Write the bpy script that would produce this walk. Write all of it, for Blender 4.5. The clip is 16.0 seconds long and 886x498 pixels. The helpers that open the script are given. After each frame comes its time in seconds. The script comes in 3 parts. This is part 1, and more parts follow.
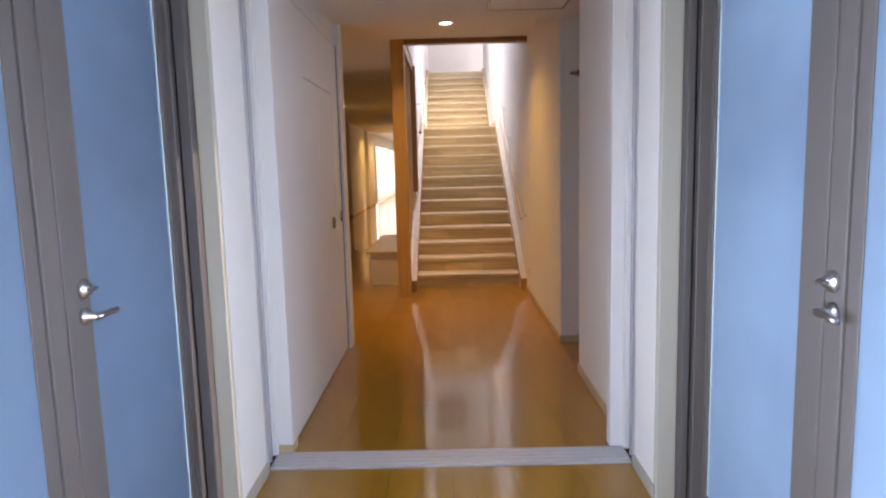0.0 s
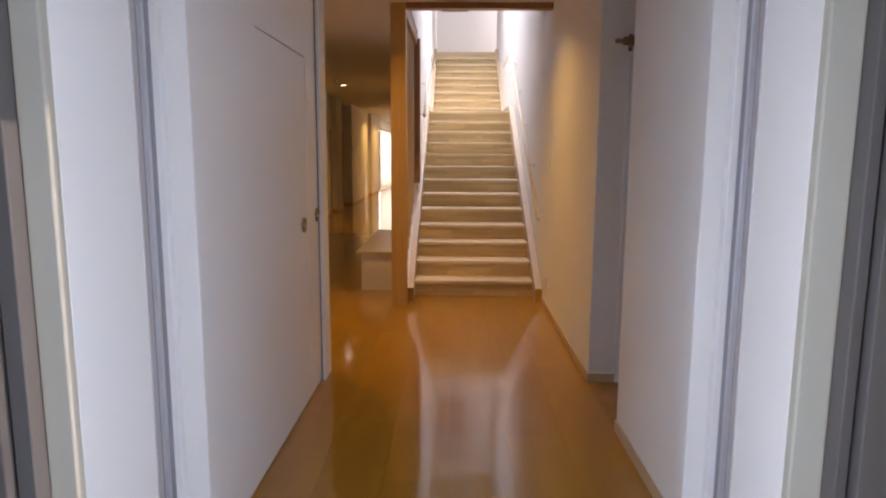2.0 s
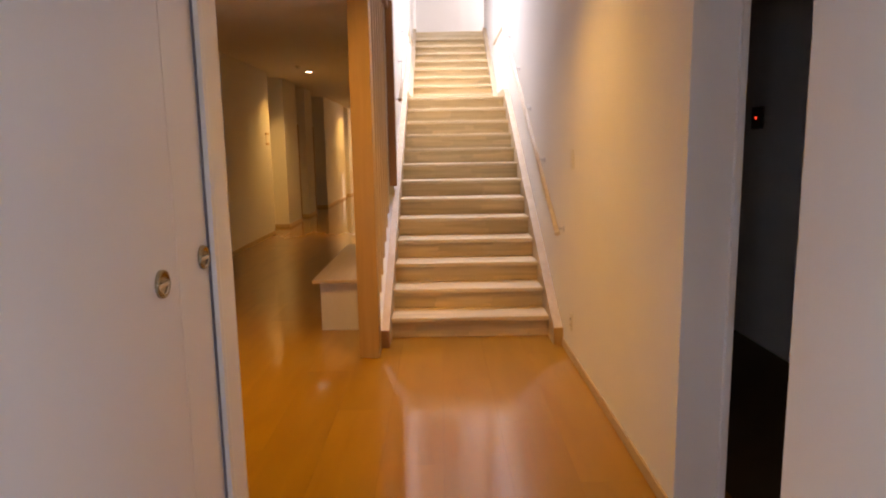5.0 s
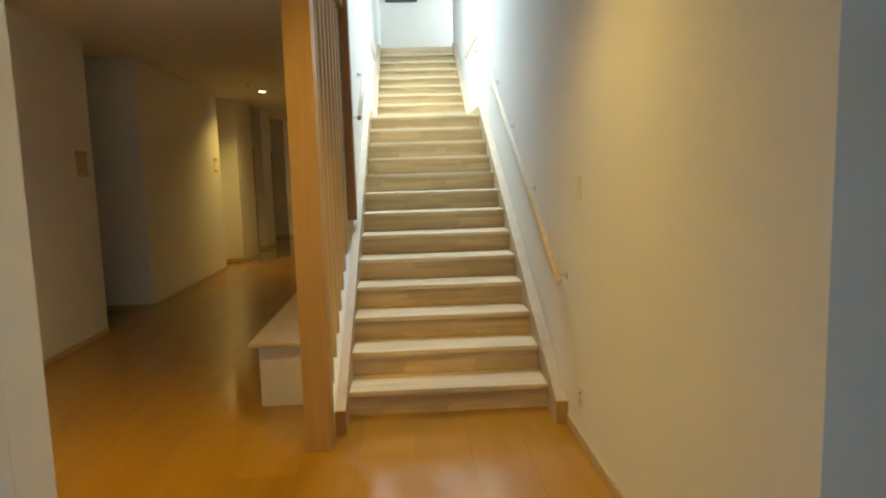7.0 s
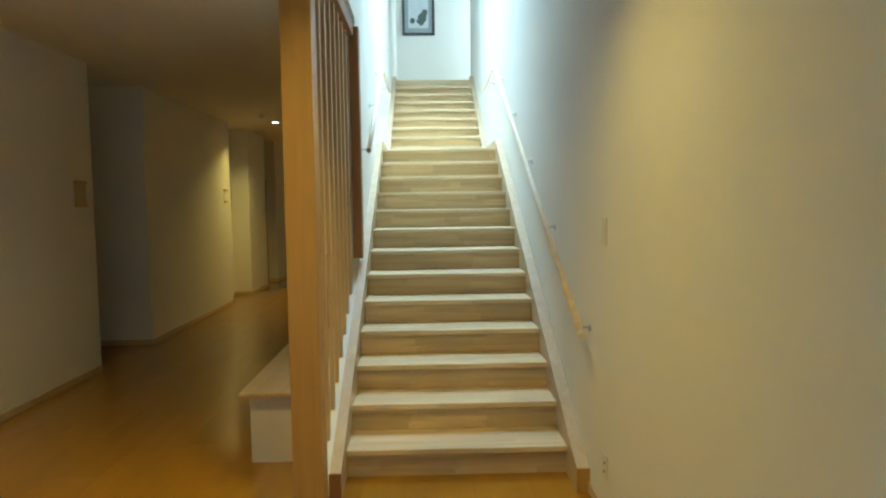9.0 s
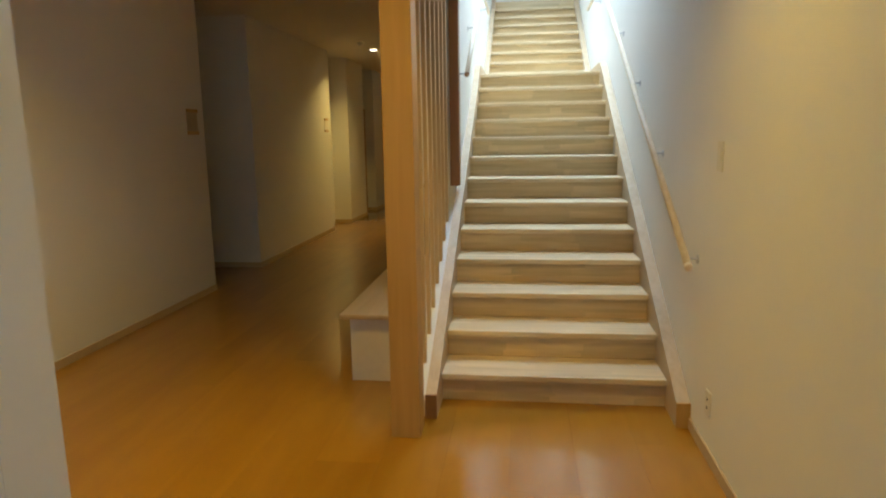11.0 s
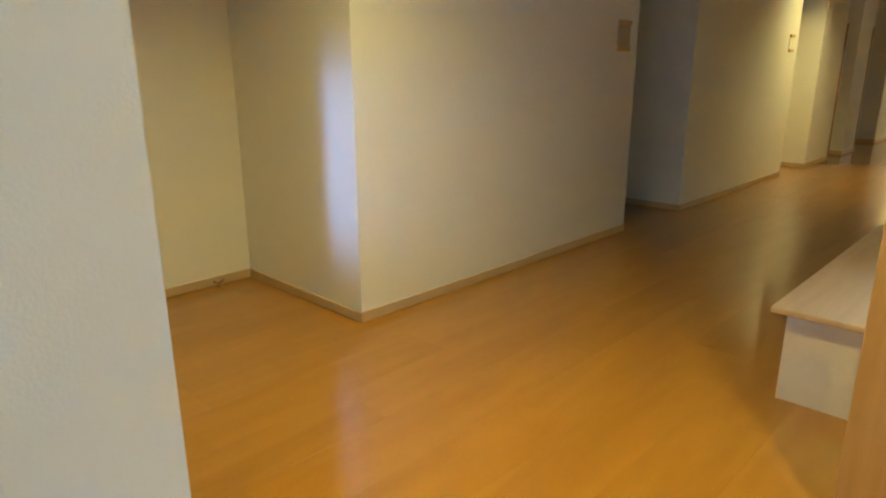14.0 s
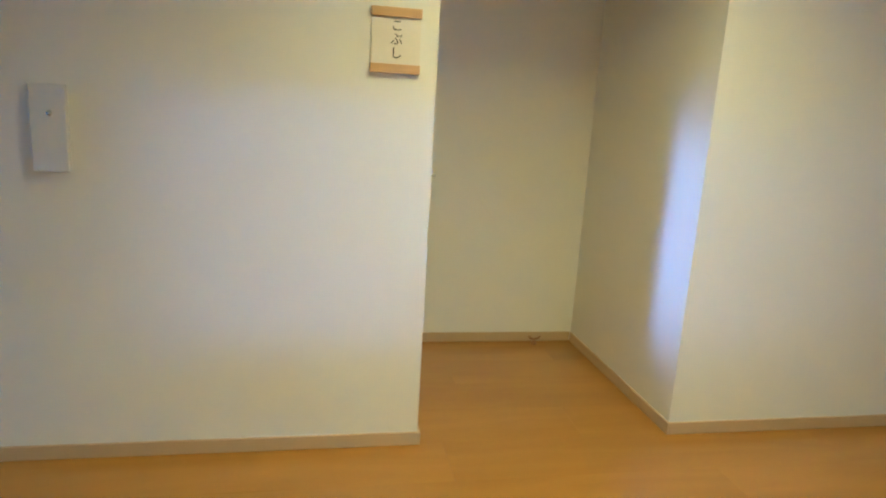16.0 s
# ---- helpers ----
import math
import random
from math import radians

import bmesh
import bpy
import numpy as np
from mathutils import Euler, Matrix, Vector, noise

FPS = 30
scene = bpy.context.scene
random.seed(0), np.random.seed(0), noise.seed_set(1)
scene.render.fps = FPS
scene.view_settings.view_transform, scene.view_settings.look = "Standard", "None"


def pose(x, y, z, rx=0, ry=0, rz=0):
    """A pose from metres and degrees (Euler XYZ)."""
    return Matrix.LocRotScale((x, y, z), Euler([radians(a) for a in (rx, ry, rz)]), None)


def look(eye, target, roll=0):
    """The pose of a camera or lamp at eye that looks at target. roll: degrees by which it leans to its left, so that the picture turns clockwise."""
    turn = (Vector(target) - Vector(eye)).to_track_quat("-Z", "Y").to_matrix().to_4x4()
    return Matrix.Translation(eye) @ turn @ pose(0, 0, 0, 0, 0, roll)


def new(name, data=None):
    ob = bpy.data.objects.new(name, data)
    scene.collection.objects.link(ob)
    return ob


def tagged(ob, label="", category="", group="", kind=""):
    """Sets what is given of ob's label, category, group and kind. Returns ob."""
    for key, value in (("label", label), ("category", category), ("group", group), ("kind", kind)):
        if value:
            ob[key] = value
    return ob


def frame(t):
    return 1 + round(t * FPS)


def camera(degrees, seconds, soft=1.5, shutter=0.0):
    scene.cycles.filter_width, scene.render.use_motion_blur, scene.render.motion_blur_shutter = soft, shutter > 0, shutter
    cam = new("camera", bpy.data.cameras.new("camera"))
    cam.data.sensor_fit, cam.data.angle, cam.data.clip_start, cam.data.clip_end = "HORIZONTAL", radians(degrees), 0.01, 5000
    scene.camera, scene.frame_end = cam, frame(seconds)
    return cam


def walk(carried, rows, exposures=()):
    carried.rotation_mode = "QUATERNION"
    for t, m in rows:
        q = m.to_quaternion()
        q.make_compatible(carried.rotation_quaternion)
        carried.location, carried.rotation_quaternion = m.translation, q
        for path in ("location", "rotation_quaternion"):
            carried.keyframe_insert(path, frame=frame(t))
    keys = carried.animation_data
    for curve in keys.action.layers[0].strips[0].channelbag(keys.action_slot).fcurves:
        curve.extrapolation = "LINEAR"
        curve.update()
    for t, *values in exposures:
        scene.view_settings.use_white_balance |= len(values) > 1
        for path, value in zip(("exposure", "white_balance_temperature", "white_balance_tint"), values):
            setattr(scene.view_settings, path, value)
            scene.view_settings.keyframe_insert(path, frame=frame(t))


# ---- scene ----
cam = camera(69.1, 16.0, soft=2.2)
PATH = [
    (0, (0.065, -0.036, 1.476), (0.041, 1.948, 1.221), -1.5),
    (0.5, (0.105, 0.249, 1.484), (0.001, 2.223, 1.182), -0.5),
    (1, (0.05, 0.53, 1.481), (0.05, 2.507, 1.18), 0.3),
    (1.5, (0.062, 0.79, 1.478), (0.033, 2.773, 1.221), -1.5),
    (2, (0.073, 1.068, 1.492), (0.035, 3.046, 1.198), 0.3),
    (2.5, (0.028, 1.36, 1.479), (0.046, 3.338, 1.18), -1.0),
    (3, (0.037, 1.666, 1.457), (-0.004, 3.643, 1.157), -0.8),
    (3.5, (0.058, 1.947, 1.467), (0.011, 3.92, 1.147), 0.6),
    (4, (0.032, 2.22, 1.468), (0.012, 4.196, 1.159), -1.3),
    (6.5, (0.099, 3.639, 1.486), (0.143, 5.616, 1.183), -0.2),
    (7, (0.07, 3.865, 1.496), (0.166, 5.849, 1.258), -1.7),
    (7.5, (0.087, 4.067, 1.518), (0.101, 6.057, 1.32), -0.5),
    (8, (0.109, 4.159, 1.525), (0.143, 6.154, 1.383), -1.0),
    (8.2, (0.108, 4.173, 1.537), (0.164, 6.169, 1.441), -0.8),
    (10.5, (0.133, 4.241, 1.491), (0.086, 6.217, 1.183), -0.8),
    (11, (0.102, 4.269, 1.49), (-0.143, 6.224, 1.148), -0.9),
    (11.5, (-0.014, 4.424, 1.471), (-0.493, 6.333, 1.12), 0.9),
    (12, (-0.095, 4.508, 1.469), (-0.729, 6.357, 1.045), 1.2),
    (12.5, (-0.076, 4.661, 1.455), (-0.925, 6.414, 1.002), 0.6),
    (13, (-0.071, 4.849, 1.455), (-1.093, 6.484, 0.924), 1.1),
    (13.5, (-0.155, 4.996, 1.449), (-1.366, 6.503, 0.936), 0.7),
    (14, (-0.21, 5.114, 1.423), (-1.551, 6.495, 0.881), -0.2),
    (14.5, (-0.187, 5.284, 1.423), (-1.745, 6.402, 0.856), 1.4),
    (15, (-0.254, 5.387, 1.413), (-1.973, 6.238, 0.848), 1.2),
    (15.5, (-0.355, 5.517, 1.411), (-2.201, 6.084, 0.889), 1.7),
    (16, (-0.441, 5.657, 1.439), (-2.358, 6.034, 1.014), 3.4),
]
EXPOSURES = [(0, 0.0, 7200, 24), (1, -0.05, 7250, 24), (2, -0.15, 7300, 24), (2.5, -0.1, 7200, 22), (3, 0.05, 7450, 26), (3.5, 0.18, 7800, 29), (4.2, 0.24, 8100, 33), (6.3, 0.1, 6950, 4), (7, 0.14, 6400, -9), (8.2, 0.14, 5500, -24), (10.3, -0.2, 6050, -13),
             (11, 0.0, 6050, -7), (12, 0.46, 6300, 0), (12.5, 0.66, 6250, -3), (13, 0.76, 6050, -6), (14, 0.9, 5000, -12), (14.5, 0.98, 4600, -14), (15.5, 1.0, 4300, -13), (16, 1.1, 4200, -10)]
walk(cam, [(t, look(eye, target, roll)) for t, eye, target, roll in PATH], EXPOSURES)

# ---- world, large lights ----
world = bpy.data.worlds.new("world")
scene.world = world
world.use_nodes = True
wn, wl = world.node_tree.nodes, world.node_tree.links
sky = wn.new("ShaderNodeTexSky")
sky.sky_type, sky.sun_disc = "NISHITA", False
sky.sun_elevation, sky.sun_rotation = radians(25), radians(90)
wn["Background"].inputs[1].default_value = 0.075
wl.new(sky.outputs[0], wn["Background"].inputs[0])

sun_data = bpy.data.lights.new("sun", "SUN")
sun_data.energy, sun_data.angle, sun_data.color = 4.0, radians(0.5), (1, 0.93, 0.82)
sun = new("sun", sun_data)
sun.matrix_world = look((20, 22.8, 11), (0, 22.8, 1.67))


def area(name, m, sx, sy, watts, colour, shape="RECTANGLE", spread=180):
    d = bpy.data.lights.new(name, "AREA")
    d.shape, d.size, d.size_y, d.energy, d.color, d.spread = shape, sx, sy, watts, colour, radians(spread)
    ob = new(name, d)
    ob.matrix_world = m
    return ob


XL_OUT = -3.2
DAY = (0.62, 0.79, 1.0)
WARM = (1.0, 0.63, 0.18)
area("daylight_entrance", look((0.62, -0.5, 0.95), (0.42, 4, 0.9)), 0.6, 1.9, 7, DAY)
# Two added lamps inside the closed glass leaves brighten the near walls; no opening.
area("side_daylight_helper", look((-0.985, 0.92, 0.9), (0.5, 1.1, 0.75)), 0.85, 1.6, 86, DAY, spread=120)
area("side_daylight_helper", look((1.045, 0.92, 0.9), (-0.5, 1.1, 0.75)), 0.85, 1.6, 74, DAY, spread=136)
area("daylight_glass_doors", look((-1.9, 1.1, 1.4), (0, 1.3, 1.3)), 2.8, 2.6, 6, DAY)
area("daylight_glass_doors", look((2.0, 1.1, 1.4), (0, 1.3, 1.3)), 2.8, 2.6, 6, DAY)
area("daylight_upper_side", look((2.35, 16.4, 5.0), (0, 16.4, 4.6)), 1.2, 1.8, 60, (0.74, 0.81, 1.0))
area("daylight_upper_roof", look((0.25, 11.6, 6.2), (0.25, 11.9, 0)), 1.0, 4.2, 150, (0.63, 0.74, 1.0), spread=82)
area("daylight_side_room", look((-2.36, 3.72, 1.0), (-3.16, 7.29, 0.92)), 0.6, 1.0, 0.62, (0.48, 0.58, 1.0), spread=10)
area("daylight_far_window", look((XL_OUT, 31.4, 1.3), (0, 31.4, 1.2)), 9.4, 2.2, 300, (1, 0.95, 0.86))

# ---- materials ----
def material(name, colour, rough=0.5, metal=0.0, vary=0.06, scale=6.0, bump=0.0, bump_scale=300.0, island=0.0, coat=0.0, spec=0.5):
    m = bpy.data.materials.new(name)
    m.use_nodes = True
    n, l = m.node_tree.nodes, m.node_tree.links
    b = n["Principled BSDF"]
    tc = n.new("ShaderNodeTexCoord")
    no = n.new("ShaderNodeTexNoise")
    no.inputs["Scale"].default_value, no.inputs["Detail"].default_value = scale, 5
    l.new(tc.outputs["Object"], no.inputs["Vector"])
    hsv = n.new("ShaderNodeHueSaturation")
    hsv.inputs["Color"].default_value = (*colour, 1)
    mr = n.new("ShaderNodeMapRange")
    mr.inputs["To Min"].default_value, mr.inputs["To Max"].default_value = 1 - vary, 1 + vary
    l.new(no.outputs["Fac"], mr.inputs["Value"])
    val = mr.outputs[0]
    if island:
        oi = n.new("ShaderNodeObjectInfo")
        mr2 = n.new("ShaderNodeMapRange")
        mr2.inputs["To Min"].default_value, mr2.inputs["To Max"].default_value = 1 - island, 1 + island
        l.new(oi.outputs["Random"], mr2.inputs["Value"])
        mul = n.new("ShaderNodeMath")
        mul.operation = "MULTIPLY"
        l.new(val, mul.inputs[0])
        l.new(mr2.outputs[0], mul.inputs[1])
        val = mul.outputs[0]
    l.new(val, hsv.inputs["Value"])
    l.new(hsv.outputs[0], b.inputs["Base Color"])
    b.inputs["Roughness"].default_value, b.inputs["Metallic"].default_value = rough, metal
    b.inputs["Coat Weight"].default_value, b.inputs["Specular IOR Level"].default_value = coat, spec
    if bump:
        n2 = n.new("ShaderNodeTexNoise")
        n2.inputs["Scale"].default_value, n2.inputs["Detail"].default_value = bump_scale, 3
        l.new(tc.outputs["Object"], n2.inputs["Vector"])
        bp = n.new("ShaderNodeBump")
        bp.inputs["Strength"].default_value, bp.inputs["Distance"].default_value = bump, 0.002
        l.new(n2.outputs["Fac"], bp.inputs["Height"])
        l.new(bp.outputs[0], b.inputs["Normal"])
    return m


def wood(name, dark, light, rough, axis, grain=9.0, stretch=0.06, vary=0.1, coat=0.0, staves=0.0, bump=0.05, spec=0.5, detail=7, even=False, gloss=0.12):
    """Wood with its grain along one axis (0, 1 or 2); staves: width of the glued strips, if it has any."""
    m = bpy.data.materials.new(name)
    m.use_nodes = True
    n, l = m.node_tree.nodes, m.node_tree.links
    b = n["Principled BSDF"]
    tc = n.new("ShaderNodeTexCoord")
    oi = n.new("ShaderNodeObjectInfo")
    shift = n.new("ShaderNodeVectorMath")
    shift.operation = "MULTIPLY_ADD"
    l.new(oi.outputs["Random"], shift.inputs[0])
    shift.inputs[1].default_value = (13, 17, 19)
    l.new(tc.outputs["Object"], shift.inputs[2])
    mp = n.new("ShaderNodeMapping")
    sc = [grain, grain, grain]
    sc[axis] = grain * stretch
    mp.inputs["Scale"].default_value = sc
    l.new(shift.outputs[0], mp.inputs["Vector"])
    no = n.new("ShaderNodeTexNoise")
    no.inputs["Scale"].default_value, no.inputs["Detail"].default_value, no.inputs["Distortion"].default_value = 3.0, detail, 0.6
    l.new(mp.outputs[0], no.inputs["Vector"])
    ramp = n.new("ShaderNodeValToRGB")
    ramp.color_ramp.elements[0].position, ramp.color_ramp.elements[0].color = 0.3, (*dark, 1)
    ramp.color_ramp.elements[1].position, ramp.color_ramp.elements[1].color = 0.7, (*light, 1)
    l.new(no.outputs["Fac"], ramp.inputs[0])
    hsv = n.new("ShaderNodeHueSaturation")
    l.new(ramp.outputs[0], hsv.inputs["Color"])
    mr = n.new("ShaderNodeMapRange")
    mr.inputs["To Min"].default_value, mr.inputs["To Max"].default_value = 1 - vary, 1 + vary
    if staves:
        vo = n.new("ShaderNodeTexVoronoi")
        mp2 = n.new("ShaderNodeMapping")
        s2 = [1 / staves] * 3
        s2[axis] = 1 / 0.45
        mp2.inputs["Scale"].default_value = s2
        l.new(shift.outputs[0], mp2.inputs["Vector"])
        vo.distance, vo.inputs["Randomness"].default_value = "CHEBYCHEV", 0.35
        vo.inputs["Scale"].default_value = 1.0
        l.new(mp2.outputs[0], vo.inputs["Vector"])
        sep = n.new("ShaderNodeSeparateColor")
        l.new(vo.outputs["Color"], sep.inputs[0])
        l.new(sep.outputs[0], mr.inputs["Value"])
    else:
        l.new(oi.outputs["Random"], mr.inputs["Value"])
    l.new(mr.outputs[0], hsv.inputs["Value"])
    l.new(hsv.outputs[0], b.inputs["Base Color"])
    rr = n.new("ShaderNodeMapRange")
    rr.inputs["To Min"].default_value, rr.inputs["To Max"].default_value = rough * 0.9, rough * 1.15
    l.new(no.outputs["Fac"], rr.inputs["Value"])
    if even:
        b.inputs["Roughness"].default_value = rough
    else:
        l.new(rr.outputs[0], b.inputs["Roughness"])
    b.inputs["Coat Weight"].default_value, b.inputs["Coat Roughness"].default_value = coat, gloss
    b.inputs["Specular IOR Level"].default_value = spec
    if bump:
        bp = n.new("ShaderNodeBump")
        bp.inputs["Strength"].default_value, bp.inputs["Distance"].default_value = bump, 0.001
        l.new(no.outputs["Fac"], bp.inputs["Height"])
        l.new(bp.outputs[0], b.inputs["Normal"])
    return m


def glowing(name, colour, strength):
    m = bpy.data.materials.new(name)
    m.use_nodes = True
    b = m.node_tree.nodes["Principled BSDF"]
    b.inputs["Base Color"].default_value = (0.9, 0.9, 0.85, 1)
    b.inputs["Emission Color"].default_value, b.inputs["Emission Strength"].default_value = (*colour, 1), strength
    return m


def frosted(name):
    m = bpy.data.materials.new(name)
    m.use_nodes = True
    n, l = m.node_tree.nodes, m.node_tree.links
    out = n["Material Output"]
    b = n["Principled BSDF"]
    b.inputs["Base Color"].default_value, b.inputs["Roughness"].default_value = (0.24, 0.33, 0.42, 1), 0.35
    tr = n.new("ShaderNodeBsdfTranslucent")
    tc = n.new("ShaderNodeTexCoord")
    no = n.new("ShaderNodeTexNoise")
    no.inputs["Scale"].default_value, no.inputs["Detail"].default_value = 0.9, 3
    l.new(tc.outputs["Object"], no.inputs["Vector"])
    ramp = n.new("ShaderNodeValToRGB")
    ramp.color_ramp.elements[0].position, ramp.color_ramp.elements[0].color = 0.32, (0.32, 0.46, 0.66, 1)
    ramp.color_ramp.elements[1].position, ramp.color_ramp.elements[1].color = 0.68, (0.54, 0.76, 0.98, 1)
    l.new(no.outputs["Fac"], ramp.inputs[0])
    l.new(ramp.outputs[0], tr.inputs["Color"])
    mix = n.new("ShaderNodeMixShader")
    mix.inputs[0].default_value = 0.6
    l.new(b.outputs[0], mix.inputs[1])
    l.new(tr.outputs[0], mix.inputs[2])
    l.new(mix.outputs[0], out.inputs["Surface"])
    return m


M_WALL = material("white_wallpaper", (0.80, 0.785, 0.75), 0.75, vary=0.025, scale=3, bump=0.25, bump_scale=260)
M_CEIL = material("white_ceiling", (0.78, 0.76, 0.72), 0.8, vary=0.02, scale=2, bump=0.2, bump_scale=200)
M_STEEL = material("white_painted_steel", (0.78, 0.77, 0.75), 0.42, vary=0.02, scale=2, bump=0.02, bump_scale=60)
M_CREAM = material("cream_painted_jamb", (0.42, 0.40, 0.33), 0.5, vary=0.03)
M_BASE = material("beige_vinyl_baseboard", (0.54, 0.40, 0.23), 0.5, vary=0.06, scale=4)
M_DARKAL = material("dark_bronze_aluminium", (0.115, 0.105, 0.10), 0.5, 0.2, vary=0.08)
M_ALU = material("satin_aluminium", (0.62, 0.62, 0.64), 0.5, 0.6, vary=0.06, scale=12)
M_RAILDARK = material("grey_anodised_aluminium", (0.30, 0.29, 0.32), 0.55, 0.3, vary=0.06, scale=12)
M_NICKEL = material("brushed_steel_handle", (0.40, 0.40, 0.42), 0.3, 1.0, vary=0.08, scale=20)
M_CHROME = material("chrome", (0.75, 0.74, 0.72), 0.15, 1.0, vary=0.05)
M_BRASS = material("aged_nickel", (0.42, 0.37, 0.27), 0.25, 1.0, vary=0.1)
M_BLACK = material("black_gap", (0.02, 0.02, 0.02), 0.7)
# Slate tone stands in for the shade in the fire door's edge gap.
M_GAP = material("slate_grey_gap_shade", (0.15, 0.15, 0.18), 0.7)
M_PLASTIC = material("ivory_plastic", (0.72, 0.69, 0.60), 0.4, vary=0.02)
M_GREY = material("light_grey_plastic", (0.68, 0.68, 0.69), 0.45, vary=0.03)
M_PAPER = material("white_paper", (0.78, 0.73, 0.66), 0.8, vary=0.04, scale=20)
M_INK = material("black_ink", (0.02, 0.02, 0.02), 0.6)
M_FROST = frosted("frosted_glass")
M_EDGE = material("pale_glass_edge", (0.62, 0.80, 0.86), 0.25, vary=0.05)
M_BULB = glowing("lamp_glow", (1.0, 0.86, 0.62), 18)
M_SLAB = material("dark_underlay", (0.10, 0.055, 0.02), 0.8)
M_STONE = material("entrance_paving", (0.32, 0.31, 0.29), 0.8, vary=0.15, scale=8, bump=0.3, bump_scale=60)
M_FLOOR = wood("orange_brown_flooring", (0.325, 0.152, 0.009), (0.385, 0.186, 0.013), 0.35, 1, grain=2.4, stretch=0.16, vary=0.075, bump=0.0, coat=1.0, spec=0.1, detail=3, even=True, gloss=0.075)
# One stair wood in two tones: tread lightened, riser darkened as in shade.
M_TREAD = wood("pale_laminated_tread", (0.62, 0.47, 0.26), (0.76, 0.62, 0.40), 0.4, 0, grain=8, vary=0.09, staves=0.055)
M_RISER = wood("shaded_laminated_riser", (0.53, 0.38, 0.19), (0.69, 0.52, 0.29), 0.45, 0, grain=8, vary=0.14, staves=0.055)
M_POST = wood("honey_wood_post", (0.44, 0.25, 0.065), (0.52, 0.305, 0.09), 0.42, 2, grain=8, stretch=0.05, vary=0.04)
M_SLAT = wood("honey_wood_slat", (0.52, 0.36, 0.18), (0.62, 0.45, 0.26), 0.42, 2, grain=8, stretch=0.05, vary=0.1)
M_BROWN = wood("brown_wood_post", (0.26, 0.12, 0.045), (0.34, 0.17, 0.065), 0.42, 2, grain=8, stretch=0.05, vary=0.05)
M_STRING = wood("pale_stringer", (0.50, 0.37, 0.22), (0.59, 0.46, 0.30), 0.45, 1, grain=8, vary=0.08)
M_BENCH = wood("pale_bench_top", (0.52, 0.36, 0.18), (0.60, 0.44, 0.25), 0.3, 1, grain=6, vary=0.06, coat=0.2)
M_BENCHB = wood("whitewashed_bench_panel", (0.65, 0.59, 0.51), (0.68, 0.62, 0.54), 0.5, 1, grain=8, vary=0.05)
M_RAIL = wood("pale_handrail", (0.68, 0.55, 0.39), (0.78, 0.66, 0.50), 0.4, 1, grain=10, vary=0.05)
M_BAR = wood("sign_bar", (0.50, 0.31, 0.13), (0.62, 0.42, 0.20), 0.5, 1, grain=12, vary=0.05)

# ---- mesh helpers ----
def mesh_object(name, bm, mat, smooth=False):
    me = bpy.data.meshes.new(name)
    bmesh.ops.recalc_face_normals(bm, faces=bm.faces)
    bm.to_mesh(me)
    bm.free()
    me.materials.append(mat)
    if smooth:
        for p in me.polygons:
            p.use_smooth = True
    return new(name, me)


def part(name, bm, mat, parent, label="", smooth=False):
    ob = mesh_object(name, bm, mat, smooth)
    ob.parent = parent
    if label:
        tagged(ob, label)
    return ob


def empty(name, label, category, group="", kind="", at=(0, 0, 0)):
    ob = new(name)
    ob.location = at
    bpy.context.view_layer.update()
    return tagged(ob, label, category, group, kind)


def add_box(bm, x0, y0, z0, x1, y1, z1, bevel=0.0):
    r = bmesh.ops.create_cube(bm, size=1.0)
    vs = r["verts"]
    for v in vs:
        v.co = Vector((x0 + (v.co.x + 0.5) * (x1 - x0), y0 + (v.co.y + 0.5) * (y1 - y0), z0 + (v.co.z + 0.5) * (z1 - z0)))
    if bevel:
        es = list({e for v in vs for e in v.link_edges})
        bmesh.ops.bevel(bm, geom=es, offset=bevel, segments=2, affect="EDGES", profile=0.5)
    return bm


def box(x0, y0, z0, x1, y1, z1, bevel=0.0):
    return add_box(bmesh.new(), x0, y0, z0, x1, y1, z1, bevel)


def add_rod(bm, a, b, r, seg=14):
    a, b = Vector(a), Vector(b)
    d = b - a
    m = Matrix.Translation((a + b) / 2) @ d.to_track_quat("Z", "Y").to_matrix().to_4x4()
    bmesh.ops.create_cone(bm, cap_ends=True, segments=seg, radius1=r, radius2=r, depth=d.length, matrix=m)
    return bm


def rod(a, b, r, seg=14):
    return add_rod(bmesh.new(), a, b, r, seg)


def prism(profile, x0, x1):
    """A profile of (y, z) points drawn out along x."""
    bm = bmesh.new()
    vs = [bm.verts.new((x0, y, z)) for y, z in profile]
    f = bm.faces.new(vs)
    r = bmesh.ops.extrude_face_region(bm, geom=[f])
    for v in r["geom"]:
        if isinstance(v, bmesh.types.BMVert):
            v.co.x = x1
    return bm


def structure(name, bm, mat, label, category):
    return tagged(mesh_object(name, bm, mat), label, category, kind="structure")


XP, XF = -2.95, -2.95    # farther piers and far wall
H1, H2 = 2.60, 2.87      # corridor and hall ceilings
XR, XL = 0.96, -2.98     # stair-side wall and far wall of the hall
n_wall = [0]


def wall(x0, y0, x1, y1, z0=0.0, z1=H2 + 0.03, mat=None, label="white textured wallpaper wall of the hall"):
    n_wall[0] += 1
    return structure("wall_%d" % n_wall[0], box(x0, y0, z0, x1, y1, z1), mat or M_WALL, label, "wall")


def base(x0, y0, x1, y1, h=0.06):
    return structure("baseboard", box(x0, y0, 0, x1, y1, h, 0.003), M_BASE, "beige vinyl baseboard along the white wall", "baseboard")


